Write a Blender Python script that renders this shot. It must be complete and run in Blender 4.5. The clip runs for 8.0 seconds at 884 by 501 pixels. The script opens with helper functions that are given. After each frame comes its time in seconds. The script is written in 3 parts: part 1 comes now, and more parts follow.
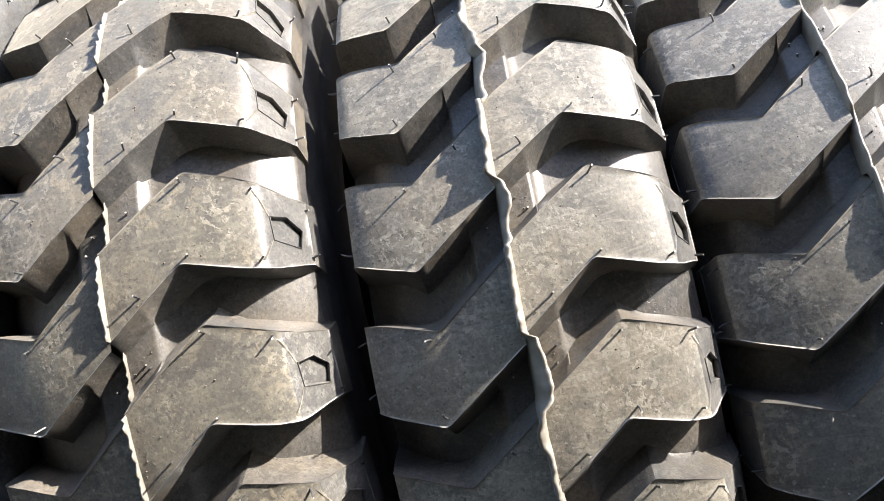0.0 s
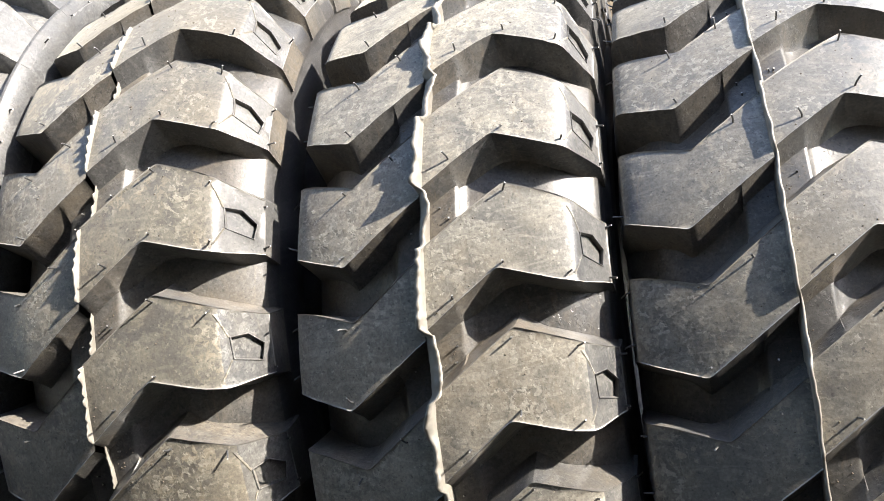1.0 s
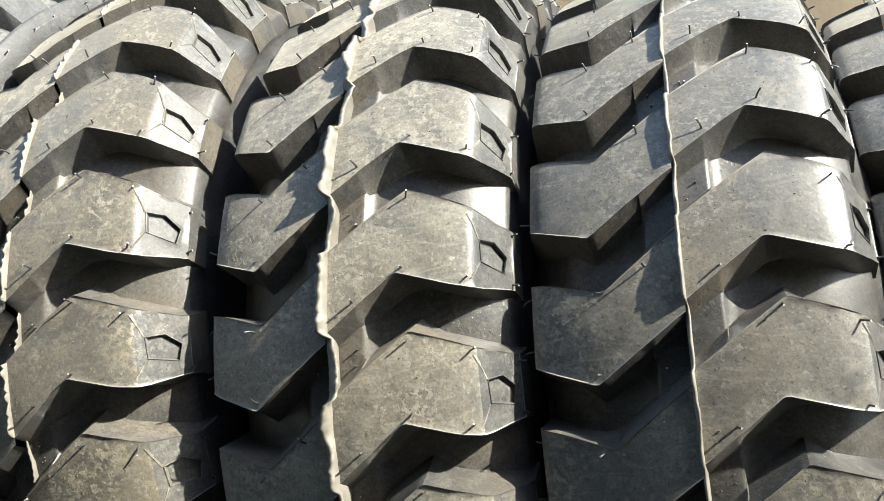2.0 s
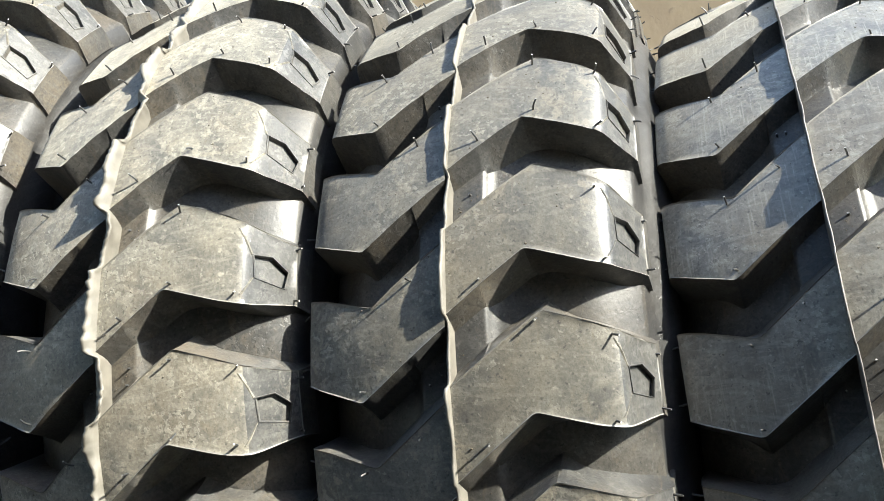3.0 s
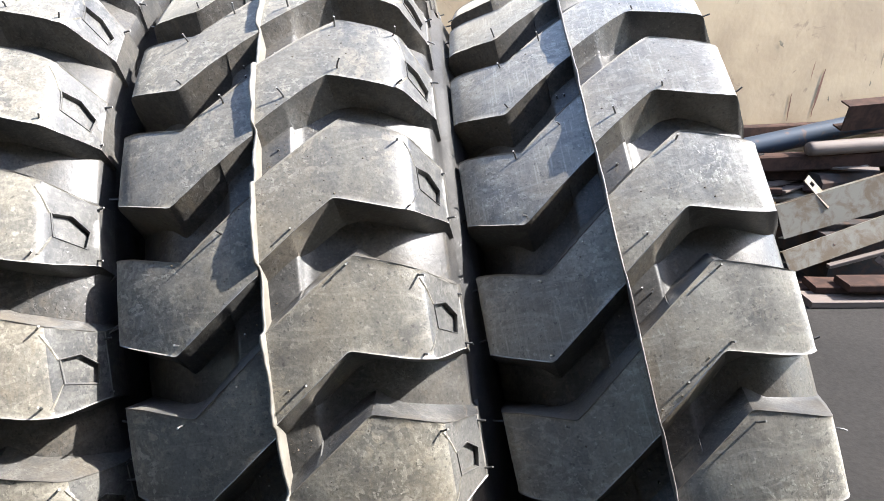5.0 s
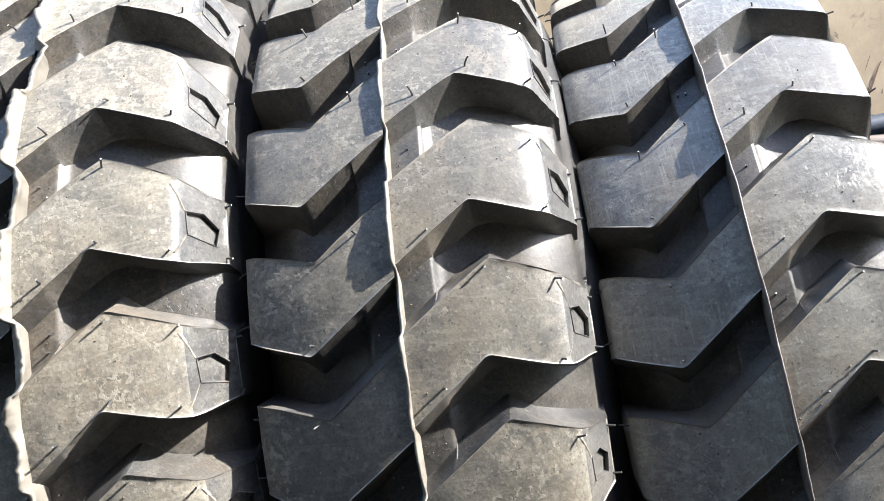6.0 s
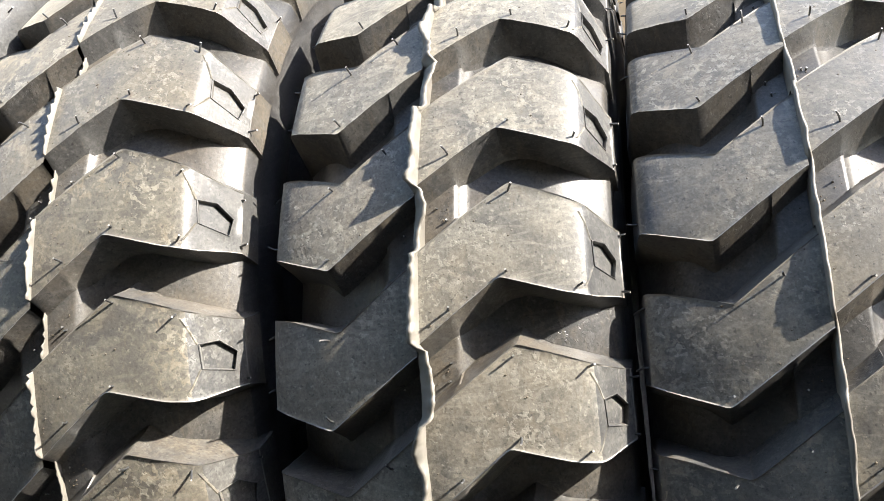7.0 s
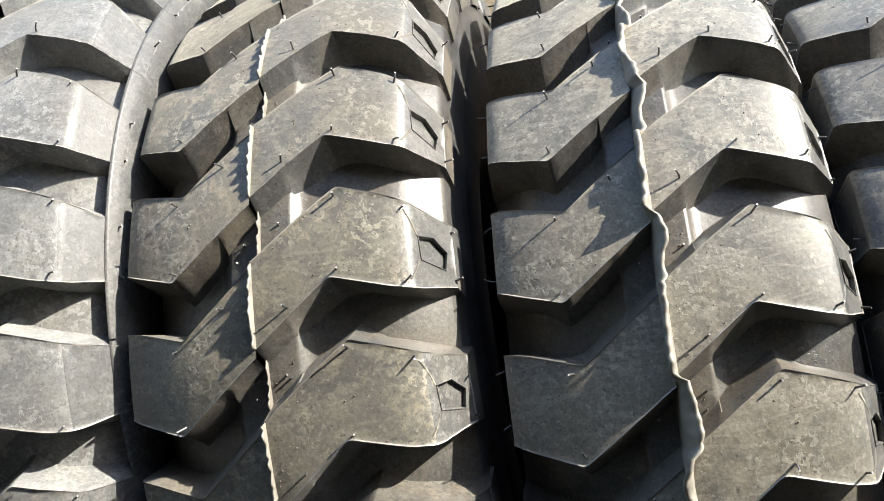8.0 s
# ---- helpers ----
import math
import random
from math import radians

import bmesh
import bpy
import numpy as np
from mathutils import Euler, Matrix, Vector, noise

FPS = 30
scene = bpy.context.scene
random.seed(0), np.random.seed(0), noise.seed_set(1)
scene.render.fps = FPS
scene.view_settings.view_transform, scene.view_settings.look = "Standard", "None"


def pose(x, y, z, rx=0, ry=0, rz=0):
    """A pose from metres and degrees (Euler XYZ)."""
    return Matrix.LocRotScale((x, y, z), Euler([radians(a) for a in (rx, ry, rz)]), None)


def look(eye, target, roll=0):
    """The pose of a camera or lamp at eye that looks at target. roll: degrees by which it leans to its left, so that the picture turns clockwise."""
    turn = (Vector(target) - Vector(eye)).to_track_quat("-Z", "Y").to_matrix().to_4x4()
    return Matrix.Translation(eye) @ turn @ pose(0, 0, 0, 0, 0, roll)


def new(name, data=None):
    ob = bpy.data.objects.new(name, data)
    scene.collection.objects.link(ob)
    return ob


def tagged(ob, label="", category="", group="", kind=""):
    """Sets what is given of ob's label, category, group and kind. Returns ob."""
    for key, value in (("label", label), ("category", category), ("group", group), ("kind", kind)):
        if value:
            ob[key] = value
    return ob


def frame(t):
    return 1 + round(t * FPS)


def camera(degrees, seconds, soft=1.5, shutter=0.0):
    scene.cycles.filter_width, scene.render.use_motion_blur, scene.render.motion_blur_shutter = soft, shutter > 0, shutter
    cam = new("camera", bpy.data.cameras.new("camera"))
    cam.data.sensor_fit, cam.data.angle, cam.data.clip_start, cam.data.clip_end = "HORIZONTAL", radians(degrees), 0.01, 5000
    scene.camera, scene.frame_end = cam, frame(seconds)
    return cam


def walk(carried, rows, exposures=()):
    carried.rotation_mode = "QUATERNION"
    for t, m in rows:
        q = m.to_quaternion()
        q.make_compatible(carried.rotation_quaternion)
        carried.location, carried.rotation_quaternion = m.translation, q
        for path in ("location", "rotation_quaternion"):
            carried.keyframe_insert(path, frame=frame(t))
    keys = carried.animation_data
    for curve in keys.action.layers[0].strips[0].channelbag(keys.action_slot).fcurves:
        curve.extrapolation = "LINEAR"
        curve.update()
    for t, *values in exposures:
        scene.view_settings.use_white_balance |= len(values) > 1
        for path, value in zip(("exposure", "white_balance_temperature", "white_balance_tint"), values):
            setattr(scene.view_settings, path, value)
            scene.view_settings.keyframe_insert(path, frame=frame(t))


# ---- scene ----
cam = camera(57.3, 8.0, soft=0.95)
METRES, EYE, TILT, LEAN, TURN = 1.62, 1.545, -25.0, 1.58, -1.37
ROWS = [
    (0.0, 0.0000, 0.0000, 0.0000, 0.00, 0.00, -0.00),
    (0.5, 0.0840, -0.0208, -0.0127, 5.97, 0.68, -3.19),
    (1.0, 0.1548, -0.0354, -0.0146, 9.72, 1.92, -5.36),
    (1.2, 0.1704, -0.0442, -0.0163, 9.96, 2.05, -5.60),
    (2.3, 0.2871, -0.0214, -0.0101, 12.60, 3.25, -6.41),
    (2.5, 0.3132, -0.0156, -0.0046, 12.08, 3.39, -6.71),
    (3.0, 0.3890, 0.0089, 0.0067, 10.93, 3.63, -5.77),
    (3.5, 0.4374, -0.0132, -0.0033, 9.80, 3.49, -5.37),
    (4.0, 0.4528, -0.0310, -0.0201, 7.25, 3.35, -5.13),
    (4.2, 0.4453, -0.0258, -0.0275, 4.08, 3.87, -4.58),
    (5.3, 0.3747, -0.0102, -0.0195, -3.67, 3.63, -2.90),
    (5.5, 0.3684, -0.0057, -0.0174, -4.15, 3.38, -2.91),
    (5.7, 0.3527, -0.0030, -0.0185, -4.55, 3.52, -2.79),
    (5.8, 0.3395, -0.0036, -0.0188, -3.90, 3.52, -3.00),
    (6.0, 0.3133, -0.0077, -0.0169, -1.34, 2.99, -3.85),
    (6.3, 0.2606, -0.0075, -0.0242, 1.93, 3.19, -5.38),
    (6.5, 0.2371, -0.0020, -0.0187, 5.33, 2.43, -6.46),
    (6.8, 0.1815, 0.0136, -0.0134, 7.84, 1.98, -6.55),
    (7.0, 0.1366, 0.0194, -0.0078, 8.50, 1.80, -7.19),
    (7.5, 0.0460, 0.0280, 0.0056, 9.58, 1.82, -6.65),
    (8.0, -0.0372, 0.0076, -0.0043, 6.38, 1.98, -4.18),
]
EXPOSURE = [(0.0, 2.84, 6900, 12), (1.2, 2.66, 6850, 10), (2.3, 2.34, 6850, 3), (4.0, 2.46, 6550, 5), (5.3, 2.79, 6400, 11), (6.3, 2.76, 6600, 10), (7.3, 2.57, 6900, 9), (8.0, 2.55, 6900, 7)]
walk(cam, [(t, pose(0, 0, EYE, TILT, LEAN, TURN) @ pose(METRES * x, METRES * y, METRES * z, 90 + pitch, roll, yaw)) for t, x, y, z, yaw, pitch, roll in ROWS], EXPOSURE)

# ---- light: clear midday sky, one sun from the right and slightly beyond ----
SUN = Vector((0.69, 0.085, 0.72)).normalized()
world = bpy.data.worlds.new("sky")
scene.world = world
world.use_nodes = True
sky = world.node_tree.nodes.new("ShaderNodeTexSky")
sky.sky_type, sky.sun_disc = "NISHITA", False
sky.sun_elevation = math.asin(SUN.z)
sky.sun_rotation = math.atan2(SUN.x, SUN.y)
back = world.node_tree.nodes["Background"]
back.inputs["Strength"].default_value = 0.15
world.node_tree.links.new(sky.outputs["Color"], back.inputs["Color"])
sun = new("sun", bpy.data.lights.new("sun", "SUN"))
sun.data.energy, sun.data.angle, sun.data.color = 3.7, radians(0.53), (1.0, 0.96, 0.91)
sun.matrix_world = look(SUN * 10, (0, 0, 0))


# ---- materials ----
class Mat:
    """A node material with short helpers."""

    def __init__(self, name, rough=0.7, metal=0.0, spec=0.5):
        self.m = bpy.data.materials.new(name)
        self.m.use_nodes = True
        self.t = self.m.node_tree
        self.b = self.t.nodes["Principled BSDF"]
        self.b.inputs["Roughness"].default_value = rough
        self.b.inputs["Metallic"].default_value = metal
        self.b.inputs["Specular IOR Level"].default_value = spec

    def node(self, kind, **values):
        n = self.t.nodes.new(kind)
        for k, v in values.items():
            n.inputs[k].default_value = v
        return n

    def link(self, a, b):
        self.t.links.new(a, b)

    def coords(self, random_shift=True):
        """Object coordinates, shifted by the object's own random number."""
        tc = self.node("ShaderNodeTexCoord")
        if not random_shift:
            return tc.outputs["Object"]
        info = self.node("ShaderNodeObjectInfo")
        mul = self.node("ShaderNodeMath")
        mul.operation = "MULTIPLY"
        mul.inputs[1].default_value = 37.0
        self.link(info.outputs["Random"], mul.inputs[0])
        add = self.node("ShaderNodeVectorMath")
        add.operation = "ADD"
        self.link(tc.outputs["Object"], add.inputs[0])
        self.link(mul.outputs[0], add.inputs[1])
        return add.outputs[0]

    def noise(self, co, scale, detail=5.0, rough=0.55, distort=0.0):
        n = self.node("ShaderNodeTexNoise", Scale=scale, Detail=detail, Roughness=rough, Distortion=distort)
        self.link(co, n.inputs["Vector"])
        return n.outputs["Fac"]

    def ramp(self, fac, stops):
        r = self.node("ShaderNodeValToRGB")
        els = r.color_ramp.elements
        while len(els) < len(stops):
            els.new(0.5)
        for e, (p, c) in zip(els, stops):
            e.position = p
            e.color = (c, c, c, 1) if isinstance(c, (int, float)) else (*c, 1)
        self.link(fac, r.inputs["Fac"])
        return r.outputs["Color"]

    def mix(self, fac, a, b, mode="MIX"):
        n = self.t.nodes.new("ShaderNodeMix")
        n.data_type, n.blend_type = "RGBA", mode
        for sock, v in ((n.inputs[0], fac), (n.inputs[6], a), (n.inputs[7], b)):
            if isinstance(v, (int, float)):
                sock.default_value = v
            elif isinstance(v, tuple):
                sock.default_value = (*v, 1)
            else:
                self.link(v, sock)
        return n.outputs[2]

    def bump(self, height, strength, distance=0.002, under=None):
        n = self.node("ShaderNodeBump", Strength=strength, Distance=distance)
        self.link(height, n.inputs["Height"])
        if under is not None:
            self.link(under, n.inputs["Normal"])
        self.link(n.outputs["Normal"], self.b.inputs["Normal"])
        return n.outputs["Normal"]

    def colour(self, c):
        if isinstance(c, tuple):
            self.b.inputs["Base Color"].default_value = (*c, 1)
        else:
            self.link(c, self.b.inputs["Base Color"])

    def rough(self, c):
        self.link(c, self.b.inputs["Roughness"])


def dusty_rubber(name, rubber, dust, brown, amount, rough=(0.34, 0.62), chips=0.55, spec=0.6, sheen=0.0, scratched=0.0):
    """Moulded tyre rubber under a film of pale dust, with rubbed chips, scuffs and brown mud smears."""
    m = Mat(name, spec=spec)
    m.b.inputs["Diffuse Roughness"].default_value = 1.0
    m.b.inputs["Sheen Weight"].default_value = sheen
    m.b.inputs["Sheen Roughness"].default_value = 0.45
    m.b.inputs["Sheen Tint"].default_value = (0.9, 0.87, 0.78, 1)
    co = m.coords()
    film = m.ramp(m.noise(co, 10.0, 7, 0.68, 0.9), [(0.34, 0.0), (0.64, 1.0)])
    cell = m.node("ShaderNodeTexVoronoi", Scale=150.0, Randomness=1.0)
    wob = m.node("ShaderNodeVectorMath")
    wob.operation = "ADD"
    nz = m.node("ShaderNodeTexNoise", Scale=60.0, Detail=3.0)
    m.link(co, nz.inputs["Vector"])
    sc = m.node("ShaderNodeVectorMath")
    sc.operation = "SCALE"
    sc.inputs["Scale"].default_value = 0.012
    m.link(nz.outputs["Color"], sc.inputs[0])
    m.link(co, wob.inputs[0])
    m.link(sc.outputs[0], wob.inputs[1])
    m.link(wob.outputs[0], cell.inputs["Vector"])
    pick = m.node("ShaderNodeSeparateColor")
    m.link(cell.outputs["Color"], pick.inputs[0])
    some = m.ramp(pick.outputs[0], [(0.60, 0.0), (0.62, 0.7), (0.9, 1.0)])
    inside = m.ramp(m.noise(co, 130.0, 3, 0.6), [(0.44, 0.0), (0.50, 1.0)])
    patch = m.ramp(m.noise(co, 9.0, 5, 0.65), [(0.47, 0.0), (0.60, 1.0)])
    flakes = m.mix(1.0, m.mix(1.0, some, inside, "MULTIPLY"), patch, "MULTIPLY")
    fine = m.noise(co, 300.0, 4, 0.7)
    specks = m.ramp(m.noise(co, 170.0, 2, 0.5), [(0.66, 0.0), (0.70, 1.0)])
    scuff_map = m.node("ShaderNodeMapping")
    scuff_map.inputs["Rotation"].default_value = (0.5, 0.3, 0.9)
    scuff_map.inputs["Scale"].default_value = (1.0, 9.0, 1.0)
    m.link(co, scuff_map.inputs["Vector"])
    scuff = m.ramp(m.noise(scuff_map.outputs[0], 16.0, 5, 0.7, 0.8), [(0.60, 0.0), (0.74, 1.0)])
    mud = m.ramp(m.noise(co, 5.0, 5, 0.65, 0.4), [(0.44, 0.0), (0.66, 1.0)])

    def part_of(mask, k):
        return m.mix(1.0, mask, (k, k, k), "MULTIPLY")
    base = m.mix(part_of(film, amount), rubber, dust)
    base = m.mix(part_of(mud, 0.55), base, brown)
    # rubbed-through blotches where the black shows, with ragged rims
    worn = m.ramp(m.noise(co, 26.0, 8, 0.70, 1.8), [(0.525, 0.0), (0.545, 0.8), (0.66, 1.0)])
    base = m.mix(m.mix(1.0, part_of(worn, 0.52), m.ramp(m.noise(co, 4.5, 4, 0.6), [(0.40, 0.25), (0.62, 1.0)]), "MULTIPLY"), base, tuple(c * 0.7 for c in rubber))
    # dried crusts in small sharp-edged islands
    islands = m.ramp(m.noise(co, 62.0, 6, 0.62, 1.0), [(0.535, 0.0), (0.555, 1.0)])
    zone = m.ramp(m.noise(co, 6.5, 5, 0.7, 0.6), [(0.46, 0.0), (0.60, 1.0)])
    crust = m.mix(1.0, islands, zone, "MULTIPLY")
    base = m.mix(part_of(crust, chips), base, tuple(0.5 * (a + b) * 1.35 for a, b in zip(dust, brown)))
    smear_map = m.node("ShaderNodeMapping")
    smear_map.inputs["Rotation"].default_value = (0.2, 1.1, 0.4)
    smear_map.inputs["Scale"].default_value = (7.0, 1.0, 2.0)
    m.link(co, smear_map.inputs["Vector"])
    smear = m.ramp(m.noise(smear_map.outputs[0], 12.0, 6, 0.7, 1.2), [(0.56, 0.0), (0.68, 1.0)])
    base = m.mix(part_of(smear, 0.4), base, brown)
    swirl_map = m.node("ShaderNodeMapping")
    swirl_map.inputs["Rotation"].default_value = (0.3, 0.8, 0.2)
    swirl_map.inputs["Scale"].default_value = (1.0, 1.0, 3.2)
    m.link(co, swirl_map.inputs["Vector"])
    swirl = m.ramp(m.noise(swirl_map.outputs[0], 13.0, 3, 0.55, 2.6), [(0.54, 0.0), (0.585, 0.8), (0.66, 1.0)])
    base = m.mix(part_of(swirl, 0.32), base, tuple(min(1, c * 1.3) for c in dust))
    base = m.mix(part_of(scuff, 0.35), base, tuple(min(1, c * 1.25) for c in dust))
    base = m.mix(part_of(flakes, chips), base, tuple(min(1, c * 1.5) for c in dust))
    base = m.mix(part_of(specks, 0.5), base, tuple(min(1, c * 1.5) for c in dust))
    # tide marks of dried water: thin broken outlines
    tide = m.ramp(m.noise(co, 24.0, 4, 0.6, 0.7), [(0.487, 0.0), (0.497, 1.0), (0.503, 0.0)])
    tide = m.mix(1.0, tide, m.ramp(m.noise(co, 14.0, 3, 0.6), [(0.50, 0.0), (0.58, 1.0)]), "MULTIPLY")
    base = m.mix(part_of(tide, 0.45), base, tuple(min(1, c * 1.3) for c in dust))
    if scratched:
        line_map = m.node("ShaderNodeMapping")
        line_map.inputs["Scale"].default_value = (1.0, 0.2, 0.05)
        line_map.inputs["Rotation"].default_value = (0.0, 0.35, 0.0)
        m.link(co, line_map.inputs["Vector"])
        lines = m.ramp(m.noise(line_map.outputs[0], 420.0, 2, 0.5), [(0.56, 0.0), (0.66, 1.0)])
        lines = m.mix(1.0, lines, m.ramp(m.noise(co, 7.0, 3, 0.6), [(0.45, 0.0), (0.60, 1.0)]), "MULTIPLY")
        base = m.mix(part_of(lines, scratched), base, tuple(min(1, c * 1.5) for c in dust))
    pits = m.ramp(m.noise(co, 210.0, 2, 0.5), [(0.30, 1.0), (0.345, 0.0)])
    base = m.mix(part_of(pits, 0.6), base, tuple(c * 0.5 for c in rubber))
    base = m.mix(0.26 if scratched else 0.36, base, m.ramp(fine, [(0.32, 0.15), (0.68, 1.45)]), "MULTIPLY")
    m.colour(base)
    m.rough(m.ramp(m.mix(0.4, film, scuff), [(0.0, rough[0]), (1.0, rough[1])]))
    b = m.bump(m.noise(co, 170.0, 4, 0.65), 0.36, 0.0009)
    m.bump(flakes, 0.35, 0.0008, b)
    return m.m


RUBBER_TREAD = dusty_rubber("dusty_tread_rubber", (0.098, 0.095, 0.088), (0.225, 0.211, 0.172), (0.190, 0.158, 0.110), 0.95, (0.42, 0.60), 0.8, 0.58, 0.12)
RUBBER_BROWN = dusty_rubber("brown_dusted_tread_rubber", (0.080, 0.077, 0.070), (0.182, 0.168, 0.133), (0.158, 0.128, 0.086), 0.95, (0.42, 0.60), 0.95, 0.50, 0.1)
RUBBER_PALE = dusty_rubber("pale_dusted_tread_rubber", (0.134, 0.129, 0.117), (0.300, 0.281, 0.229), (0.248, 0.208, 0.150), 0.95, (0.46, 0.62), 0.5, 0.4, 0.12)
RUBBER_SATIN = dusty_rubber("satin_grey_tread_rubber", (0.158, 0.154, 0.144), (0.350, 0.333, 0.284), (0.290, 0.244, 0.176), 0.95, (0.30, 0.48), 0.45, 0.6, 0.15, 0.5)
# shoulder facets: less dust, colour also darkened against the direct sun on them
RUBBER_SHOULDER = dusty_rubber("sun_dimmed_shoulder_rubber", (0.060, 0.061, 0.062), (0.130, 0.127, 0.117), (0.11, 0.098, 0.078), 0.8, (0.36, 0.56), 0.6, 0.45)
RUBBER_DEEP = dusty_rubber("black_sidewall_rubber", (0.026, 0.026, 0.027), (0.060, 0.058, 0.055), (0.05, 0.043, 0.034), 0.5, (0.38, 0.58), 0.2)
# groove rubber: real brown dust, base colour darkened to carry the grooves' shade
RUBBER_WALL = dusty_rubber("brown_dusted_shaded_groove_rubber", (0.048, 0.048, 0.048), (0.098, 0.095, 0.087), (0.155, 0.125, 0.086), 0.7, (0.36, 0.56), 0.25, 0.38, 0.0)
RUBBER_BRIGHT = dusty_rubber("grey_bloomed_rubber", (0.105, 0.107, 0.108), (0.170, 0.170, 0.164), (0.145, 0.132, 0.11), 0.8, (0.40, 0.60), 0.6, 0.4)
# pale tyre's shoulder: same grey bloom, colour lowered to offset the sun there
RUBBER_BLOOM_DIM = dusty_rubber("sun_dimmed_bloomed_shoulder", (0.058, 0.059, 0.060), (0.096, 0.096, 0.093), (0.085, 0.078, 0.066), 0.8, (0.42, 0.60), 0.6, 0.35)


def plain(name, c, rough=0.5, metal=0.0):
    m = Mat(name, rough, metal)
    co = m.coords()
    v = m.ramp(m.noise(co, 40.0, 4), [(0.3, 0.7), (0.7, 1.15)])
    m.colour(m.mix(1.0, c, v, "MULTIPLY"))
    return m.m


FLASH = plain("pale_rubber_flash", (0.140, 0.129, 0.108), 0.6)
EDGE = plain("worn_lug_edge", (0.20, 0.19, 0.17), 0.5)
FLASH_DARK = plain("dark_rubber_flash", (0.11, 0.10, 0.09), 0.5)
HAIR = plain("rubber_hair", (0.032, 0.032, 0.031), 0.5)
HAIR_TIP = plain("pale_hair_tip", (0.42, 0.41, 0.38), 0.55)


# ---- helpers for things ----
def part(name, bm, material, parent, label="", smooth=True):
    me = bpy.data.meshes.new(name)
    bm.normal_update()
    bm.to_mesh(me)
    bm.free()
    mats = material if isinstance(material, (list, tuple)) else [material]
    for x in mats:
        me.materials.append(x)
    if smooth:
        me.polygons.foreach_set("use_smooth", [True] * len(me.polygons))
    ob = new(name, me)
    ob.parent = parent
    if label:
        tagged(ob, label)
    return ob


def share(ob, name, parent, m):
    o = new(name, ob.data)
    o.parent = parent
    o.matrix_local = m
    return o


def lathe(profile, steps, closed=False):
    """Surface of revolution about x; profile of (x, r)."""
    bm = bmesh.new()
    rings = []
    for j in range(steps):
        f = math.tau * j / steps
        rings.append([bm.verts.new((s, -r * math.cos(f), r * math.sin(f))) for s, r in profile])
    for j in range(steps):
        a, b = rings[j], rings[(j + 1) % steps]
        for i in range(len(profile) - 1):
            bm.faces.new((a[i], a[i + 1], b[i + 1], b[i]))
    return bm


def curve_at(pts, x):
    """Piecewise linear value."""
    if x <= pts[0][0]:
        return pts[0][1]
    for (x0, y0), (x1, y1) in zip(pts, pts[1:]):
        if x <= x1:
            return y0 + (y1 - y0) * (x - x0) / (x1 - x0)
    return pts[-1][1]


def smooth_at(pts, x, w):
    """Piecewise linear value, rounded over a width w."""
    return sum(curve_at(pts, x + w * k / 4) * g for k, g in zip(range(-4, 5), (1, 2, 3, 4, 5, 4, 3, 2, 1))) / 25


# ---- the tyres ----
PITCH = 360 / 28
CROWN, RHO = 0.755, 0.60
# where the tread turns into the shoulder facet, and where the facet ends; one wide facet, one square shoulder
SLOPED, SQUARE = (0.168, (0.2005, 0.655)), (0.1815, (0.1925, 0.655))
# the other side of every tyre: square ends on a narrower shoulder
LEFT = (0.172, (0.1825, 0.655))


def lug_profile(u, shape):
    """u 0..1 over the crown, 1..2 over the shoulder facet -> (x, r)."""
    ridge, end = shape
    if u <= 1:
        x = ridge * u
        return x, CROWN - x * x / (2 * RHO)
    r0 = CROWN - ridge * ridge / (2 * RHO)
    k = u - 1
    return ridge + (end[0] - ridge) * k, r0 + (end[1] - r0) * k


def rounded_profile(u, shape):
    if not 0.8 < u < 1.3:
        return lug_profile(u, shape)
    k = 1.0 if shape is SLOPED else 0.5
    ks = [lug_profile(u + d * k * (0.045 if d < 0 else 0.11), shape) for d in (-2, -1, 0, 1, 2)]
    return sum(q[0] for q in ks) / 5, sum(q[1] for q in ks) / 5


# lug edges in degrees round the axle against x, from the lug's middle at the seam
UPPER = [(0.0, 3.6), (0.0993, 9.1), (0.1485, 7.9), (0.197, 6.5)]
LOWER = [(0.0, -3.6), (0.0864, 1.4), (0.1485, 0.0), (0.175, -0.35), (0.197, 0.1)]
FLOOR = [(0.0, 0.732), (0.034, 0.7312), (0.0385, 0.7297), (0.0396, 0.7230), (0.052, 0.7165), (0.075, 0.7095), (0.10, 0.7030), (0.122, 0.6975), (0.142, 0.689), (0.160, 0.677), (0.190, 0.650), (0.194, 0.644), (0.196, 0.622)]
SIDE = [(0.1965, 0.615), (0.1945, 0.607), (0.198, 0.600), (0.198, 0.56), (0.1955, 0.556), (0.1975, 0.552), (0.1975, 0.525), (0.197, 0.50), (0.195, 0.475), (0.192, 0.45), (0.180, 0.41), (0.165, 0.375), (0.150, 0.345), (0.135, 0.328), (0.110, 0.318)]


FOLD_LOW, FOLD_HIGH = LOWER[1][0], UPPER[1][0]


def spread_of(form):
    """How wide the shoulder is against the widest one."""
    return 1.0 if form is SLOPED else (0.94 if form is SQUARE else 0.85)


def narrow(x, form):
    return x if x < 0.1 else 0.1 + (x - 0.1) * spread_of(form)


def floor_at(x, form):
    return curve_at(FLOOR, x if x < 0.1 else 0.1 + (x - 0.1) / spread_of(form))


def at(x, r, deg):
    f = radians(deg)
    return Vector((x, -r * math.cos(f), r * math.sin(f)))


# the five corners of the shoulder pocket, in the facet's own (u, v)
POCKET = [(1.24, 0.34), (1.21, 0.64), (1.58, 0.69), (1.87, 0.52), (1.80, 0.24)]


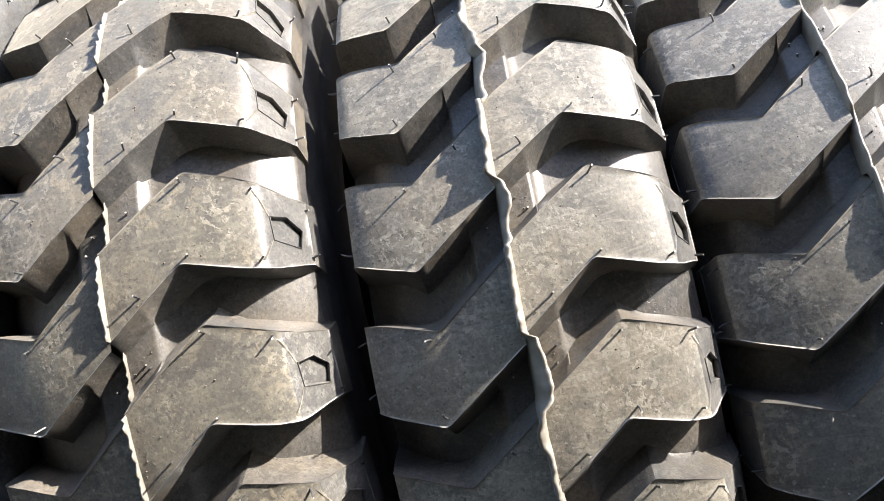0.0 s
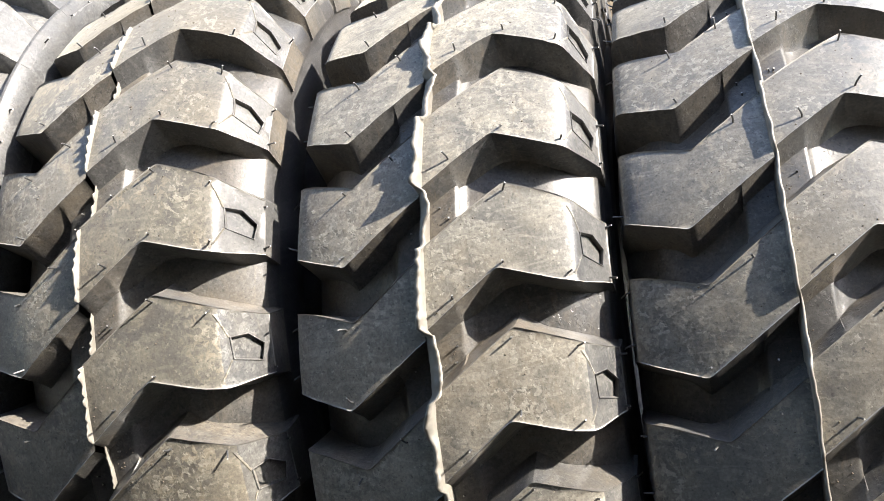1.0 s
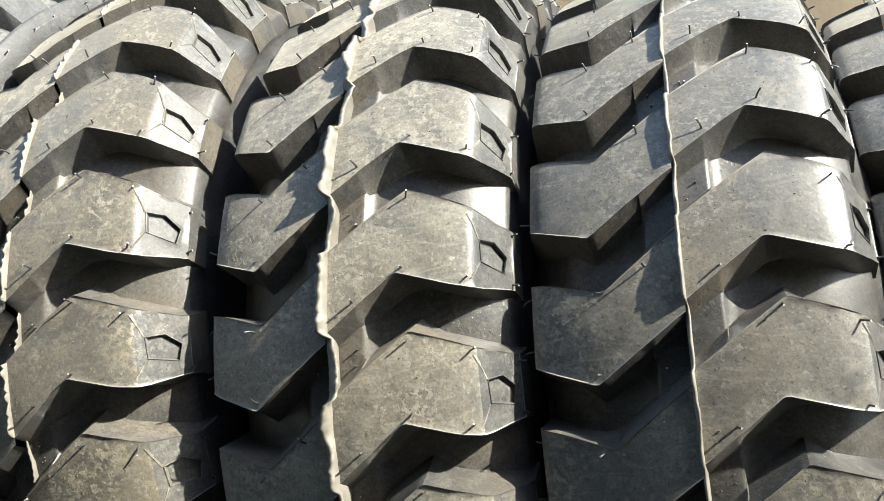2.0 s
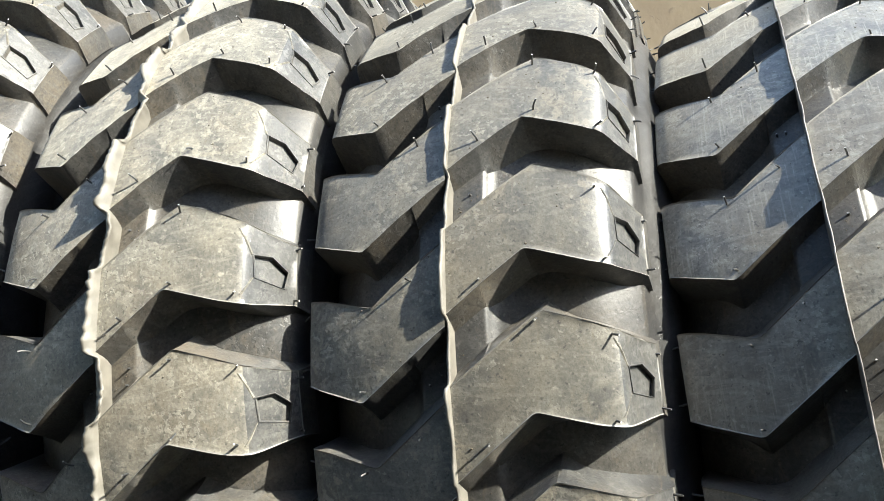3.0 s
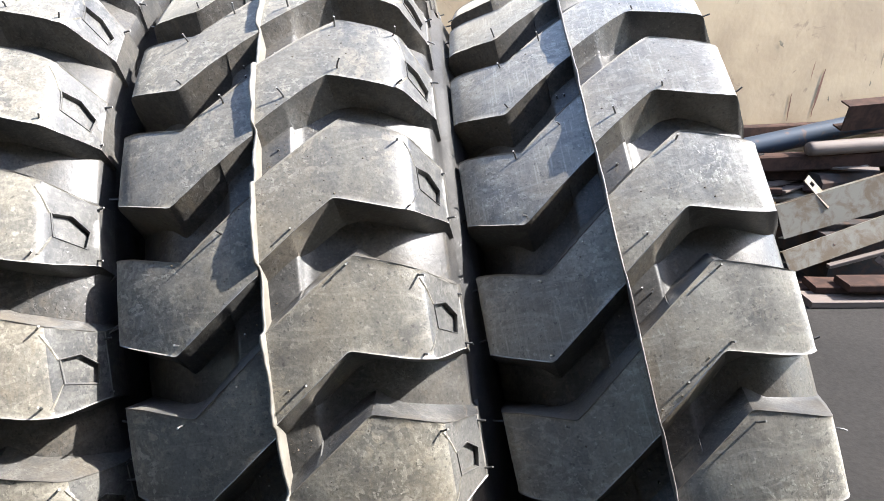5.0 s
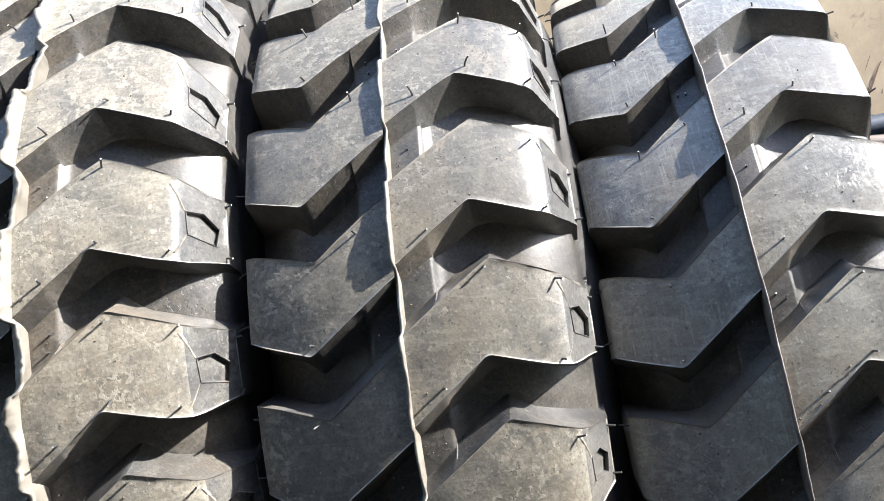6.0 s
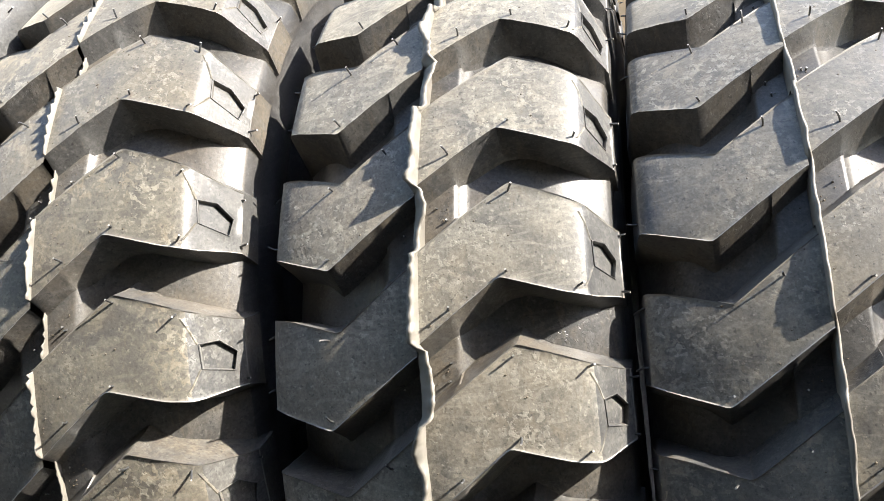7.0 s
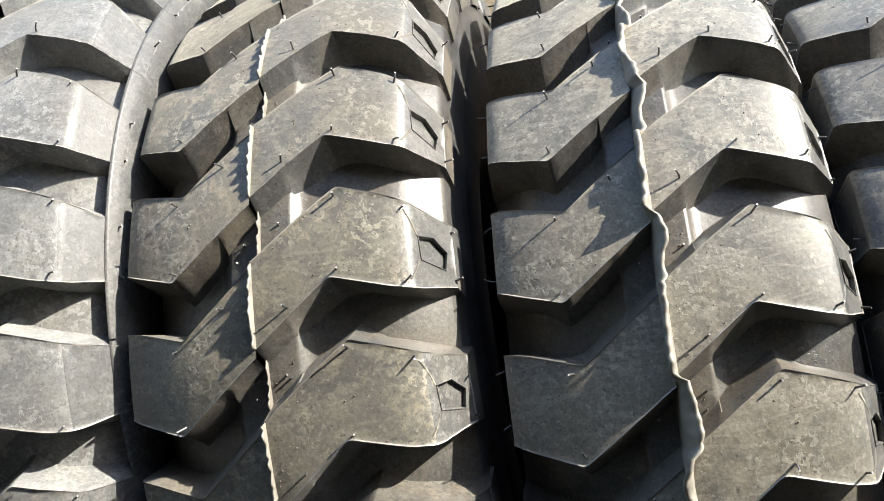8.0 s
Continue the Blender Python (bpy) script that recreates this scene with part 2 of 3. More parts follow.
def on_lug(u, v, lift=0.0, shape=SLOPED):
    x, r = rounded_profile(u, shape)
    lo, hi = smooth_at(LOWER, x, 0.006), smooth_at(UPPER, x, 0.006)
    out = Vector((0.62, 0, 0)) if u > 1.1 else Vector((0, 0, 0))
    p = at(x, r + lift, lo + (hi - lo) * v)
    return p + out * lift


def lug_mesh(pocket=True, seed=0, shape=SLOPED):
    """One lug of the right half: its face with a raised mould lip, drafted walls, the shoulder facet with a five-sided pocket."""
    rng = random.Random(seed)
    bm = bmesh.new()
    folds = [FOLD_LOW / shape[0], FOLD_HIGH / shape[0]]
    us = [0.12 + 0.08 * i for i in range(8)]
    us = [u for u in us if min(abs(u - f) for f in folds) > 0.045] + [f + d for f in folds for d in (-0.022, 0, 0.022)]
    us = [u for u in us if not 0.030 < u * shape[0] < 0.055] + [x / shape[0] for x in (0.034, 0.0385, 0.0396, 0.052)]
    us = [0, 0.015, 0.06] + sorted(us) + [0.76, 0.82, 0.88, 0.94, 1.0, 1.06, 1.12] + [1.18, 1.3, 1.42, 1.54, 1.66, 1.78, 1.88, 1.98, 2.0]
    vs = [0, 0.014, 0.06, 0.14, 0.25, 0.36, 0.47, 0.58, 0.70, 0.80, 0.92, 0.986, 1]
    lip = 0.0011
    grid = []
    for i, u in enumerate(us):
        col = []
        for j, v in enumerate(vs):
            edge = j in (0, len(vs) - 1) or i == len(us) - 1
            h = lip * rng.uniform(0.5, 1.4) if edge else 0.0006 * noise.noise((u * 4 + seed * 9, v * 4, seed))
            col.append(bm.verts.new(on_lug(u, v, h, shape)))
        grid.append(col)
    i0, i1, j0, j1 = us.index(1.18), us.index(1.88), 3, 9
    for i in range(len(us) - 1):
        for j in range(len(vs) - 1):
            if not (pocket and i0 <= i < i1 and j0 <= j < j1):
                f = bm.faces.new((grid[i][j], grid[i + 1][j], grid[i + 1][j + 1], grid[i][j + 1]))
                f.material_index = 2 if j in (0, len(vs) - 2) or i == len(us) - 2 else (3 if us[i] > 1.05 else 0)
    if pocket:
        loop = [grid[i][j0] for i in range(i0, i1)] + [grid[i1][j] for j in range(j0, j1)] \
            + [grid[i][j1] for i in range(i1, i0, -1)] + [grid[i0][j] for j in range(j1, j0, -1)]
        mouth = [bm.verts.new(on_lug(u, v)) for u, v in POCKET]
        mid = (sum(q[0] for q in POCKET) / 5, sum(q[1] for q in POCKET) / 5)

        def ring(k, lift):
            return [bm.verts.new(on_lug(mid[0] + (u - mid[0]) * k, mid[1] + (v - mid[1]) * k, lift)) for u, v in POCKET]
        edges = []
        for lp in (loop, mouth):
            for a, b in zip(lp, lp[1:] + lp[:1]):
                edges.append(bm.edges.get((a, b)) or bm.edges.new((a, b)))
        for f in bmesh.ops.triangle_fill(bm, use_beauty=True, use_dissolve=False, edges=edges)["geom"]:
            if isinstance(f, bmesh.types.BMFace):
                f.material_index = 3
        chain = [mouth, ring(0.98, 0.0012), ring(0.94, 0.0012), ring(0.91, -0.001), ring(0.88, -0.0050)]
        for k, (a, b) in enumerate(zip(chain, chain[1:])):
            for q in range(5):
                f = bm.faces.new((a[q], a[(q + 1) % 5], b[(q + 1) % 5], b[q]))
                f.material_index = 1 if k > 2 else 3
        bm.faces.new(chain[-1]).material_index = 3
        # thin mould lines from the ridge to the pocket
        for (u0, v0), (u1, v1) in (((1.02, 0.90), (1.20, 0.63)), ((1.04, 0.10), (1.22, 0.34))):
            for k in range(4):
                pts = []
                for q in (k / 4, (k + 1) / 4):
                    for d, lift in ((-0.008, 0.0), (0, 0.0012), (0.008, 0.0)):
                        pts.append(bm.verts.new(on_lug(u0 + (u1 - u0) * q + d * 3, v0 + (v1 - v0) * q + d, lift)))
                bm.faces.new((pts[0], pts[1], pts[4], pts[3]))
                bm.faces.new((pts[1], pts[2], pts[5], pts[4]))
    # walls down to the groove floor, leaning outwards, with a fillet at the foot
    nu, nv = len(us) - 1, len(vs) - 1
    rim = [(i, 0) for i in range(nu + 1)] + [(nu, j) for j in range(1, nv + 1)] + [(i, nv) for i in range(nu - 1, -1, -1)]
    rings = []
    for depth, out in ((0.0, 0.0), (0.05, 0.04), (0.45, 0.40), (0.80, 0.76), (0.94, 0.96), (1.03, 1.20)):
        ring_v = []
        for i, j in rim:
            p = grid[i][j].co
            x, r, f = p.x, math.hypot(p.y, p.z), math.degrees(math.atan2(p.z, -p.y))
            side = -1 if j == 0 else (1 if j == nv else 0)
            bottom = floor_at(x, shape) - 0.001
            rr = r + (min(bottom, r - 0.003) - r) * depth
            deep = min(1.0, (r - bottom) / 0.022)
            slope = curve_at([(0.03, 1.2), (0.05, 1.5), (FOLD_LOW, 1.25), (FOLD_LOW + 0.022, 0.45)] if side < 0 else [(0.03, 1.1), (0.05, 1.65), (FOLD_HIGH, 1.5), (FOLD_HIGH + 0.022, 0.6)], x)
            spread = slope * out * side * deep
            ring_v.append(grid[i][j] if depth == 0 else bm.verts.new(at(x, rr, f + spread)))
        rings.append(ring_v)
    for a, b in zip(rings, rings[1:]):
        for k in range(len(rim) - 1):
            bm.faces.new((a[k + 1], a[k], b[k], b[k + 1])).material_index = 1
    bmesh.ops.recalc_face_normals(bm, faces=bm.faces)
    for e in bm.edges:
        if len(e.link_faces) == 2 and e.calc_face_angle(0) > radians(38):
            e.smooth = False
    # a crisp fold runs down the walls where the lug bends
    for k, (i, j) in enumerate(rim):
        if (j == 0 and abs(us[i] - folds[0]) < 1e-6) or (j == nv and abs(us[i] - folds[1]) < 1e-6):
            for a, b in zip(rings, rings[1:]):
                e = bm.edges.get((a[k], b[k]))
                if e:
                    e.smooth = False
    return bm


def hair_mesh(length, bend):
    """A moulding hair: a thin bent spike of rubber with a pale cut tip."""
    bm = bmesh.new()
    rings = []
    for k in range(5):
        z = length * k / 4
        o = bend * (k / 4) ** 2
        rr = 0.0012 if k < 4 else 0.0011
        rings.append([bm.verts.new((o + rr * math.cos(math.tau * q / 6), rr * math.sin(math.tau * q / 6), z - 0.001)) for q in range(6)])
    for a, b in zip(rings, rings[1:]):
        for q in range(6):
            bm.faces.new((a[q], a[(q + 1) % 6], b[(q + 1) % 6], b[q]))
    bm.faces.new(rings[-1]).material_index = 1
    return bm


# places of the hairs on a lug: (x, fraction between the lug's edges, reach outward sideways)
HAIRS = [(0.097, 0.92), (0.097, 0.10), (0.037, 0.11), (0.162, 0.92), (0.162, 0.08), (0.196, 0.88), (0.196, 0.12)]


def flash_mesh(height, wave, seed, rough, thick, dip, middle, n=1120):
    """The fin of squeezed-out rubber along the mould's parting line; it follows the lugs and dips into the grooves."""
    rng = random.Random(seed)
    bm = bmesh.new()
    rows = []
    for j in range(n):
        deg = 360 * j / n
        off = abs((deg - middle + PITCH / 2) % PITCH - PITCH / 2)
        k = min(1, max(0, (off - 3.45) / 0.5))
        low = CROWN + (0.733 - CROWN) * k * k * (3 - 2 * k)
        base = CROWN + (low - CROWN) * dip
        w = wave * (noise.noise((deg * 0.17, seed, 0)) + 0.5 * noise.noise((deg * 0.43, seed, 3)) + 0.34 * noise.noise((deg * 1.1, seed, 5)))
        w += wave * 0.8 * k
        h = height * (0.8 + 0.5 * noise.noise((deg * 0.22, seed, 7))) * (1 + rough * rng.uniform(-1, 1))
        t = thick / 2
        rows.append([bm.verts.new(at(x, r, deg)) for x, r in ((-t * 1.6, low - 0.004), (-t + w * 0.3, base + h * 0.4), (-t + w, base + h * 0.92), (w, base + h), (t + w, base + h * 0.92), (t + w * 0.3, base + h * 0.4), (t * 1.6, low - 0.004))])
    for j in range(n):
        a, b = rows[j], rows[(j + 1) % n]
        for q in range(6):
            bm.faces.new((a[q], a[q + 1], b[q + 1], b[q]))
    return bm


LUG = {}


def tyre(m, label, right, left, bulge, flash=(0.006, 0.004, 1, 0.2, 0.002, 1.0, False), tread=RUBBER_TREAD, pocket=True, shape=SLOPED):
    root = tagged(new("loader_tyre"), label, "tyre", "row of tyres")
    root.matrix_world = m
    rng = random.Random(flash[2])
    swell = [max(0.0, 1 - ((r - 0.505) / 0.115) ** 2) if r < 0.62 else 0.0 for _, r in FLOOR + SIDE]
    near = [(narrow(s, shape) + bulge[0] * k, r) for (s, r), k in zip(FLOOR + SIDE, swell)]
    away = [(-narrow(s, LEFT) - bulge[1] * k, r) for (s, r), k in zip(FLOOR + SIDE, swell)]
    full = away[:0:-1] + near
    bm = lathe(full, 264)
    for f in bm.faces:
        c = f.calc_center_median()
        # groove floor gets the rubber with shade put into its colour
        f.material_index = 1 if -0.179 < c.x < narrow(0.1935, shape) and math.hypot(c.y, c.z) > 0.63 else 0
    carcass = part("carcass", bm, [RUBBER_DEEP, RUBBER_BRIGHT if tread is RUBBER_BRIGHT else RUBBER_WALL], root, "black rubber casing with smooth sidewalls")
    part("inner_liner", lathe([(s * 0.9, r - 0.02 if r > 0.4 else r + 0.005) for s, r in full], 96), [RUBBER_DEEP], root)
    for i in range(28):
        for side in (1, -1):
            deg = (right if side > 0 else left) + PITCH * i
            turn = Matrix.Rotation(-radians(deg), 4, "X")
            if side < 0:
                turn = turn @ Matrix.Rotation(math.pi, 4, "Y")
            form = shape if side > 0 else LEFT
            key = (tread.name, pocket and side > 0, (i * 2 + (side > 0)) % 5, form)
            if key not in LUG:
                lug = part("tread_lug", lug_mesh(key[1], key[2], form), [tread, RUBBER_BRIGHT if tread is RUBBER_BRIGHT else RUBBER_WALL, EDGE, {RUBBER_SATIN: tread, RUBBER_BRIGHT: RUBBER_BLOOM_DIM}.get(tread, RUBBER_SHOULDER)], root)
                lug.matrix_local = turn
                LUG[key] = lug
            else:
                lug = share(LUG[key], "tread_lug", root, turn)
            face = (deg + 360) % 360
            if not (face < 120 or face > 330):
                continue
            for x, v in HAIRS:
                if rng.random() < 0.12 or (form is not SLOPED and 0.15 < x < 0.17):
                    continue
                lo, hi = smooth_at(LOWER, x, 0.012), smooth_at(UPPER, x, 0.012)
                fdeg = lo + (hi - lo) * v + rng.uniform(-0.25, 0.25)
                ridge, end = form
                if x < ridge - 0.01:
                    r, d = CROWN - x * x / (2 * RHO), x / RHO
                elif x < ridge + 0.005:
                    r, d = CROWN - ridge * ridge / (2 * RHO) - 0.004, radians(40)
                elif form is not SLOPED:
                    r, d = CROWN - ridge * ridge / (2 * RHO) - 0.012, radians(85)
                else:
                    r, d = end[1] + 0.002, radians(80)
                if form is not SLOPED and x > 0.17:
                    x = ridge + 0.001
                p = at(x + (rng.uniform(-0.003, 0.003) if x < 0.17 else 0), r, fdeg)
                nrm = at(0, 1, fdeg) * math.cos(d) + Vector((math.sin(d), 0, 0))
                nrm = (nrm + Vector([rng.uniform(-0.22, 0.22) for _ in range(3)])).normalized()
                q = nrm.to_track_quat("Z", "X").to_matrix().to_4x4()
                share(rng.choice(HAIR_OBS), "rubber_hair", lug, Matrix.Translation(p) @ q @ Matrix.Rotation(rng.uniform(0, 6.28), 4, "Z"))
    for i in range(28):
        for side in (1, -1):
            deg = (right if side > 0 else left) + PITCH * i
            if rng.random() < 0.65 and (deg % 360 < 110 or deg % 360 > 330):
                for _ in range(rng.choice((1, 2))):
                    f = deg + side * (7.0 + rng.uniform(-0.8, 1.2))
                    q = (at(0, 1, f) + Vector([rng.uniform(-0.3, 0.3) for _ in range(3)])).to_track_quat("Z", "X").to_matrix().to_4x4()
                    share(HAIR_OBS[3], "rubber_hair", carcass, Matrix.Translation(at(side * rng.uniform(0.012, 0.03), 0.7275, f)) @ q)
    if tread is RUBBER_BRIGHT:
        rim = [rounded_profile(u, shape) for u in (1.76, 1.82, 1.9, 2.0)]
        outer = [(x + 0.0006, r + 0.0008) for x, r in rim]
        bm = lathe([(rim[0][0] - 0.004, 0.640), (rim[0][0] - 0.0012, rim[0][1] - 0.001)] + outer + [(0.2026, 0.642), (0.2022, 0.624), (0.1995, 0.604), (0.1970, 0.590)], 264)
        for e in bm.edges:
            if len(e.link_faces) == 2 and e.calc_face_angle(0) > radians(35):
                e.smooth = False
        part("shoulder_band", bm, [RUBBER_BLOOM_DIM], root, "smooth band that closes the grooves")
    part("parting_fin", flash_mesh(*flash[:6], right), [FLASH_DARK if flash[6] else FLASH], root, "thin wavy fin of squeezed-out rubber")
    return root


class Data:
    pass


HAIR_OBS = []
for length, bend in ((0.014, 0.001), (0.012, 0.003), (0.014, 0.006), (0.009, 0.001)):
    me = bpy.data.meshes.new("rubber_hair")
    b = hair_mesh(length, bend)
    b.to_mesh(me)
    b.free()
    me.materials.append(HAIR)
    me.materials.append(HAIR_TIP)
    h = Data()
    h.data = me
    HAIR_OBS.append(h)

HUB = 0.745
tyre(pose(-0.2155, 1.3697, HUB, 0, -13.9, -2.6), "black loader tyre with dusty lugs and a ragged centre fin", 33.93, 33.37, (0.004, 0.0), (0.008, 0.0012, 3, 0.45, 0.0022, 1.0, False), RUBBER_BROWN)
tyre(pose(0.2111, 1.3637, HUB, 0, -12.6, -3.4), "black loader tyre with a pale wavy centre fin", 33.5, 32.84, (0.004, 0.006), (0.0190, 0.0115, 5, 0.13, 0.0058, 0.4, False), RUBBER_PALE)
tyre(pose(0.6206, 1.3549, HUB, 0, -12.6, -3.95), "black loader tyre with dusty lugs and a pale centre fin", 26.3, 25.5, (0.034, 0.006), (0.0118, 0.003, 8, 0.05, 0.0034, 0.4, False))
tyre(pose(1.109, 1.367, HUB, 0, -18.0, -8.2), "satin grey end tyre with a thin dark centre fin", 26.07, 25.4, (0.01, 0.050), (0.0165, 0.0012, 11, 0.03, 0.0022, 0.15, True), RUBBER_SATIN, False, SQUARE)
tyre(pose(-0.612, 1.375, HUB, 0, -13.9, -2.6), "pale grey bloomed loader tyre beside the row", 33.0, 32.2, (0.0, 0.004), (0.006, 0.002, 13, 0.1, 0.002, 1.0, True), RUBBER_BRIGHT, False, SLOPED)


# ---- dried mud crumbs and grit lying on the lugs and in the grooves ----
CRUMB = plain("dried_mud", (0.11, 0.090, 0.064), 0.9)


def crumbs(m, right, left, seed, count):
    rng = random.Random(seed)
    bm = bmesh.new()
    for _ in range(count):
        side = rng.choice((1, 1, -1))
        deg = (right if side > 0 else left) + PITCH * rng.randint(-2, 4)
        turn = Matrix.Rotation(-radians(deg), 4, "X")
        if side < 0:
            turn = turn @ Matrix.Rotation(math.pi, 4, "Y")
        size = 0.0006 + 0.0010 * rng.random() ** 3
        if rng.random() < 0.7:
            p = on_lug(rng.uniform(0.03, 0.75), rng.uniform(0.03, 0.97), 0.0)
        else:
            x = rng.uniform(0.006, 0.033)
            p = at(x, curve_at(FLOOR, x), rng.uniform(5.6, 7.2) + 40 * x)
        p = turn @ p
        up = (p - Vector((p.x, 0, 0))).normalized()
        c = p + up * size * 0.15
        q = up.to_track_quat("Z", "X").to_matrix()
        ends = [c + q @ (Vector(v) * size * rng.uniform(0.7, 1.3)) for v in ((1, 0, 0), (0, 1, 0), (-1, 0, 0), (0, -1, 0), (0.2, 0.1, 0.7), (0, 0, -0.6))]
        vs = [bm.verts.new(v) for v in ends]
        for k in range(4):
            bm.faces.new((vs[k], vs[(k + 1) % 4], vs[4]))
            bm.faces.new((vs[(k + 1) % 4], vs[k], vs[5]))
    ob = part("mud_crumbs", bm, CRUMB, None, "", False)
    ob.matrix_world = m
    tagged(ob, "brown dried mud crumbs lying on the tyre tread", "mud", "", "stuff")


crumbs(pose(-0.2155, 1.3697, HUB, 0, -13.9, -2.6), 33.93, 33.37, 21, 420)
crumbs(pose(0.2111, 1.3637, HUB, 0, -12.6, -3.4), 33.5, 32.84, 22, 200)
crumbs(pose(0.6206, 1.3549, HUB, 0, -12.6, -3.95), 26.3, 25.5, 23, 220)
crumbs(pose(1.109, 1.367, HUB, 0, -18.0, -8.2), 26.07, 25.4, 24, 120)


# ---- the yard ----
def slab(name, x0, x1, y0, y1, z0, z1, material, kind="structure", label="", parent=None):
    bm = bmesh.new()
    bmesh.ops.create_cube(bm, size=1)
    for v in bm.verts:
        v.co = Vector(((x0 + x1) / 2 + v.co.x * (x1 - x0), (y0 + y1) / 2 + v.co.y * (y1 - y0), (z0 + z1) / 2 + v.co.z * (z1 - z0)))
    ob = part(name, bm, material, parent, "", False)
    return tagged(ob, label, "", "", kind)


g = Mat("dusty_concrete", 0.95, 0.0, 0.1)
co = g.coords(False)
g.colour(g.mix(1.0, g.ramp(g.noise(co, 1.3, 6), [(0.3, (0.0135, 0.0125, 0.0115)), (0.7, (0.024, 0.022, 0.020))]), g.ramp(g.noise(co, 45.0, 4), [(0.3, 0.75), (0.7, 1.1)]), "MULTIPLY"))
g.bump(g.noise(co, 90.0, 4), 0.4, 0.003)
GROUND = g.m
w = Mat("yellow_painted_plaster", 0.8)
co = w.coords(False)
stain = w.ramp(w.noise(co, 2.2, 6, 0.6, 0.5), [(0.42, (0.34, 0.256, 0.155)), (0.62, (0.26, 0.190, 0.114))])
spots = w.ramp(w.noise(co, 11.0, 5, 0.65, 0.8), [(0.62, 0.0), (0.70, 1.0)])
w.colour(w.mix(w.mix(1.0, spots, (0.6, 0.6, 0.6), "MULTIPLY"), stain, (0.13, 0.088, 0.058)))
w.bump(w.noise(co, 30.0, 5), 0.3, 0.004)
WALL = w.m
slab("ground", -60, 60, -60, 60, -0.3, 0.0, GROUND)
wall = slab("wall_north", -6.5, 9, 0.0, 0.25, 0.0, 3.4, WALL)
YARD = pose(2.6, 4.2, 0, 0, 0, 17)
wall.matrix_world = YARD
# unseen plain wall and slab added behind the camera to cut the sky's fill
f = Mat("grey_blocker_plaster", 0.85)
co = f.coords(False)
f.colour(f.ramp(f.noise(co, 1.5, 6), [(0.3, (0.09, 0.088, 0.085)), (0.7, (0.15, 0.146, 0.14))]))
slab("wall_south", -9, 9, -2.85, -2.6, 0.0, 3.4, f.m)
slab("ceiling", -9, 9, -2.6, 0.15, 3.0, 3.12, f.m)


# ---- the scrap heap against the yard wall ----
def metal(name, c, rust, amount, rough=0.45, metallic=0.6):
    m = Mat(name, rough, metallic, 0.12)
    co = m.coords()
    k = m.ramp(m.noise(co, 14.0, 6, 0.65, 0.5), [(0.62 - 0.4 * amount, 0.0), (0.75 - 0.3 * amount, 1.0)])
    m.colour(m.mix(k, c, rust))
    m.bump(m.noise(co, 120.0, 4), 0.3, 0.001)
    return m.m


def wood(name, a, b):
    m = Mat(name, 0.75)
    co = m.coords()
    st = m.node("ShaderNodeMapping")
    st.inputs["Scale"].default_value = (1.0, 14.0, 14.0)
    m.link(co, st.inputs["Vector"])
    grain = m.noise(st.outputs[0], 4.0, 6, 0.6, 0.4)
    m.colour(m.ramp(grain, [(0.3, a), (0.7, b)]))
    m.bump(grain, 0.4, 0.002)
    return m.m


RUST = (0.11, 0.065, 0.045)
STEEL_BLUE = metal("blue_grey_steel", (0.035, 0.045, 0.06), RUST, 0.15, 0.6, 0.2)
STEEL_PALE = metal("pale_galvanised_steel", (0.150, 0.137, 0.112), (0.105, 0.080, 0.055), 0.45, 0.6, 0.1)
STEEL_RUST = metal("rusty_steel", (0.024, 0.014, 0.011), (0.046, 0.025, 0.018), 0.5, 0.9, 0.0)
STEEL_DARK = metal("dark_scrap_steel", (0.03, 0.027, 0.026), (0.055, 0.033, 0.025), 0.4, 0.85, 0.0)
PINK_WOOD = wood("weathered_pink_wood", (0.06, 0.042, 0.034), (0.10, 0.075, 0.06))
GREY_WOOD = wood("grey_weathered_wood", (0.12, 0.105, 0.082), (0.20, 0.175, 0.14))


def run(a, b, roll=0.0):
    """Pose whose x axis runs from a to b, starting at a."""
    a, b = Vector(a), Vector(b)
    return Matrix.Translation(a) @ (b - a).to_track_quat("X", "Z").to_matrix().to_4x4() @ pose(0, 0, 0, roll), (b - a).length


def extrude(name, outline, a, b, material, label, category, roll=0.0, group="scrap heap"):
    """A bar with the given closed (y, z) outline, run from a to b."""
    m, length = run(a, b, roll)
    bm = bmesh.new()
    n = 6
    rings = [[bm.verts.new((length * k / n, y + 0.002 * noise.noise((k * 1.7, y * 30, z * 30)), z)) for y, z in outline] for k in range(n + 1)]
    for p, q in zip(rings, rings[1:]):
        for i in range(len(outline)):
            j = (i + 1) % len(outline)
            bm.faces.new((p[i], p[j], q[j], q[i]))
    bm.faces.new(list(reversed(rings[0])))
    bm.faces.new(rings[-1])
    bmesh.ops.recalc_face_normals(bm, faces=bm.faces)
    ob = part(name, bm, material, None, "", False)
    ob.matrix_world = m
    return tagged(ob, label, category, group)


def rect(w, h):
    b = min(w, h) * 0.12
    return [(-w / 2 + b, -h / 2), (w / 2 - b, -h / 2), (w / 2, -h / 2 + b), (w / 2, h / 2 - b), (w / 2 - b, h / 2), (-w / 2 + b, h / 2), (-w / 2, h / 2 - b), (-w / 2, -h / 2 + b)]


def channel(w, d, t):
    return [(-t, -w / 2), (d, -w / 2), (d, -w / 2 + t), (0, -w / 2 + t), (0, w / 2 - t), (d, w / 2 - t), (d, w / 2), (-t, w / 2)]


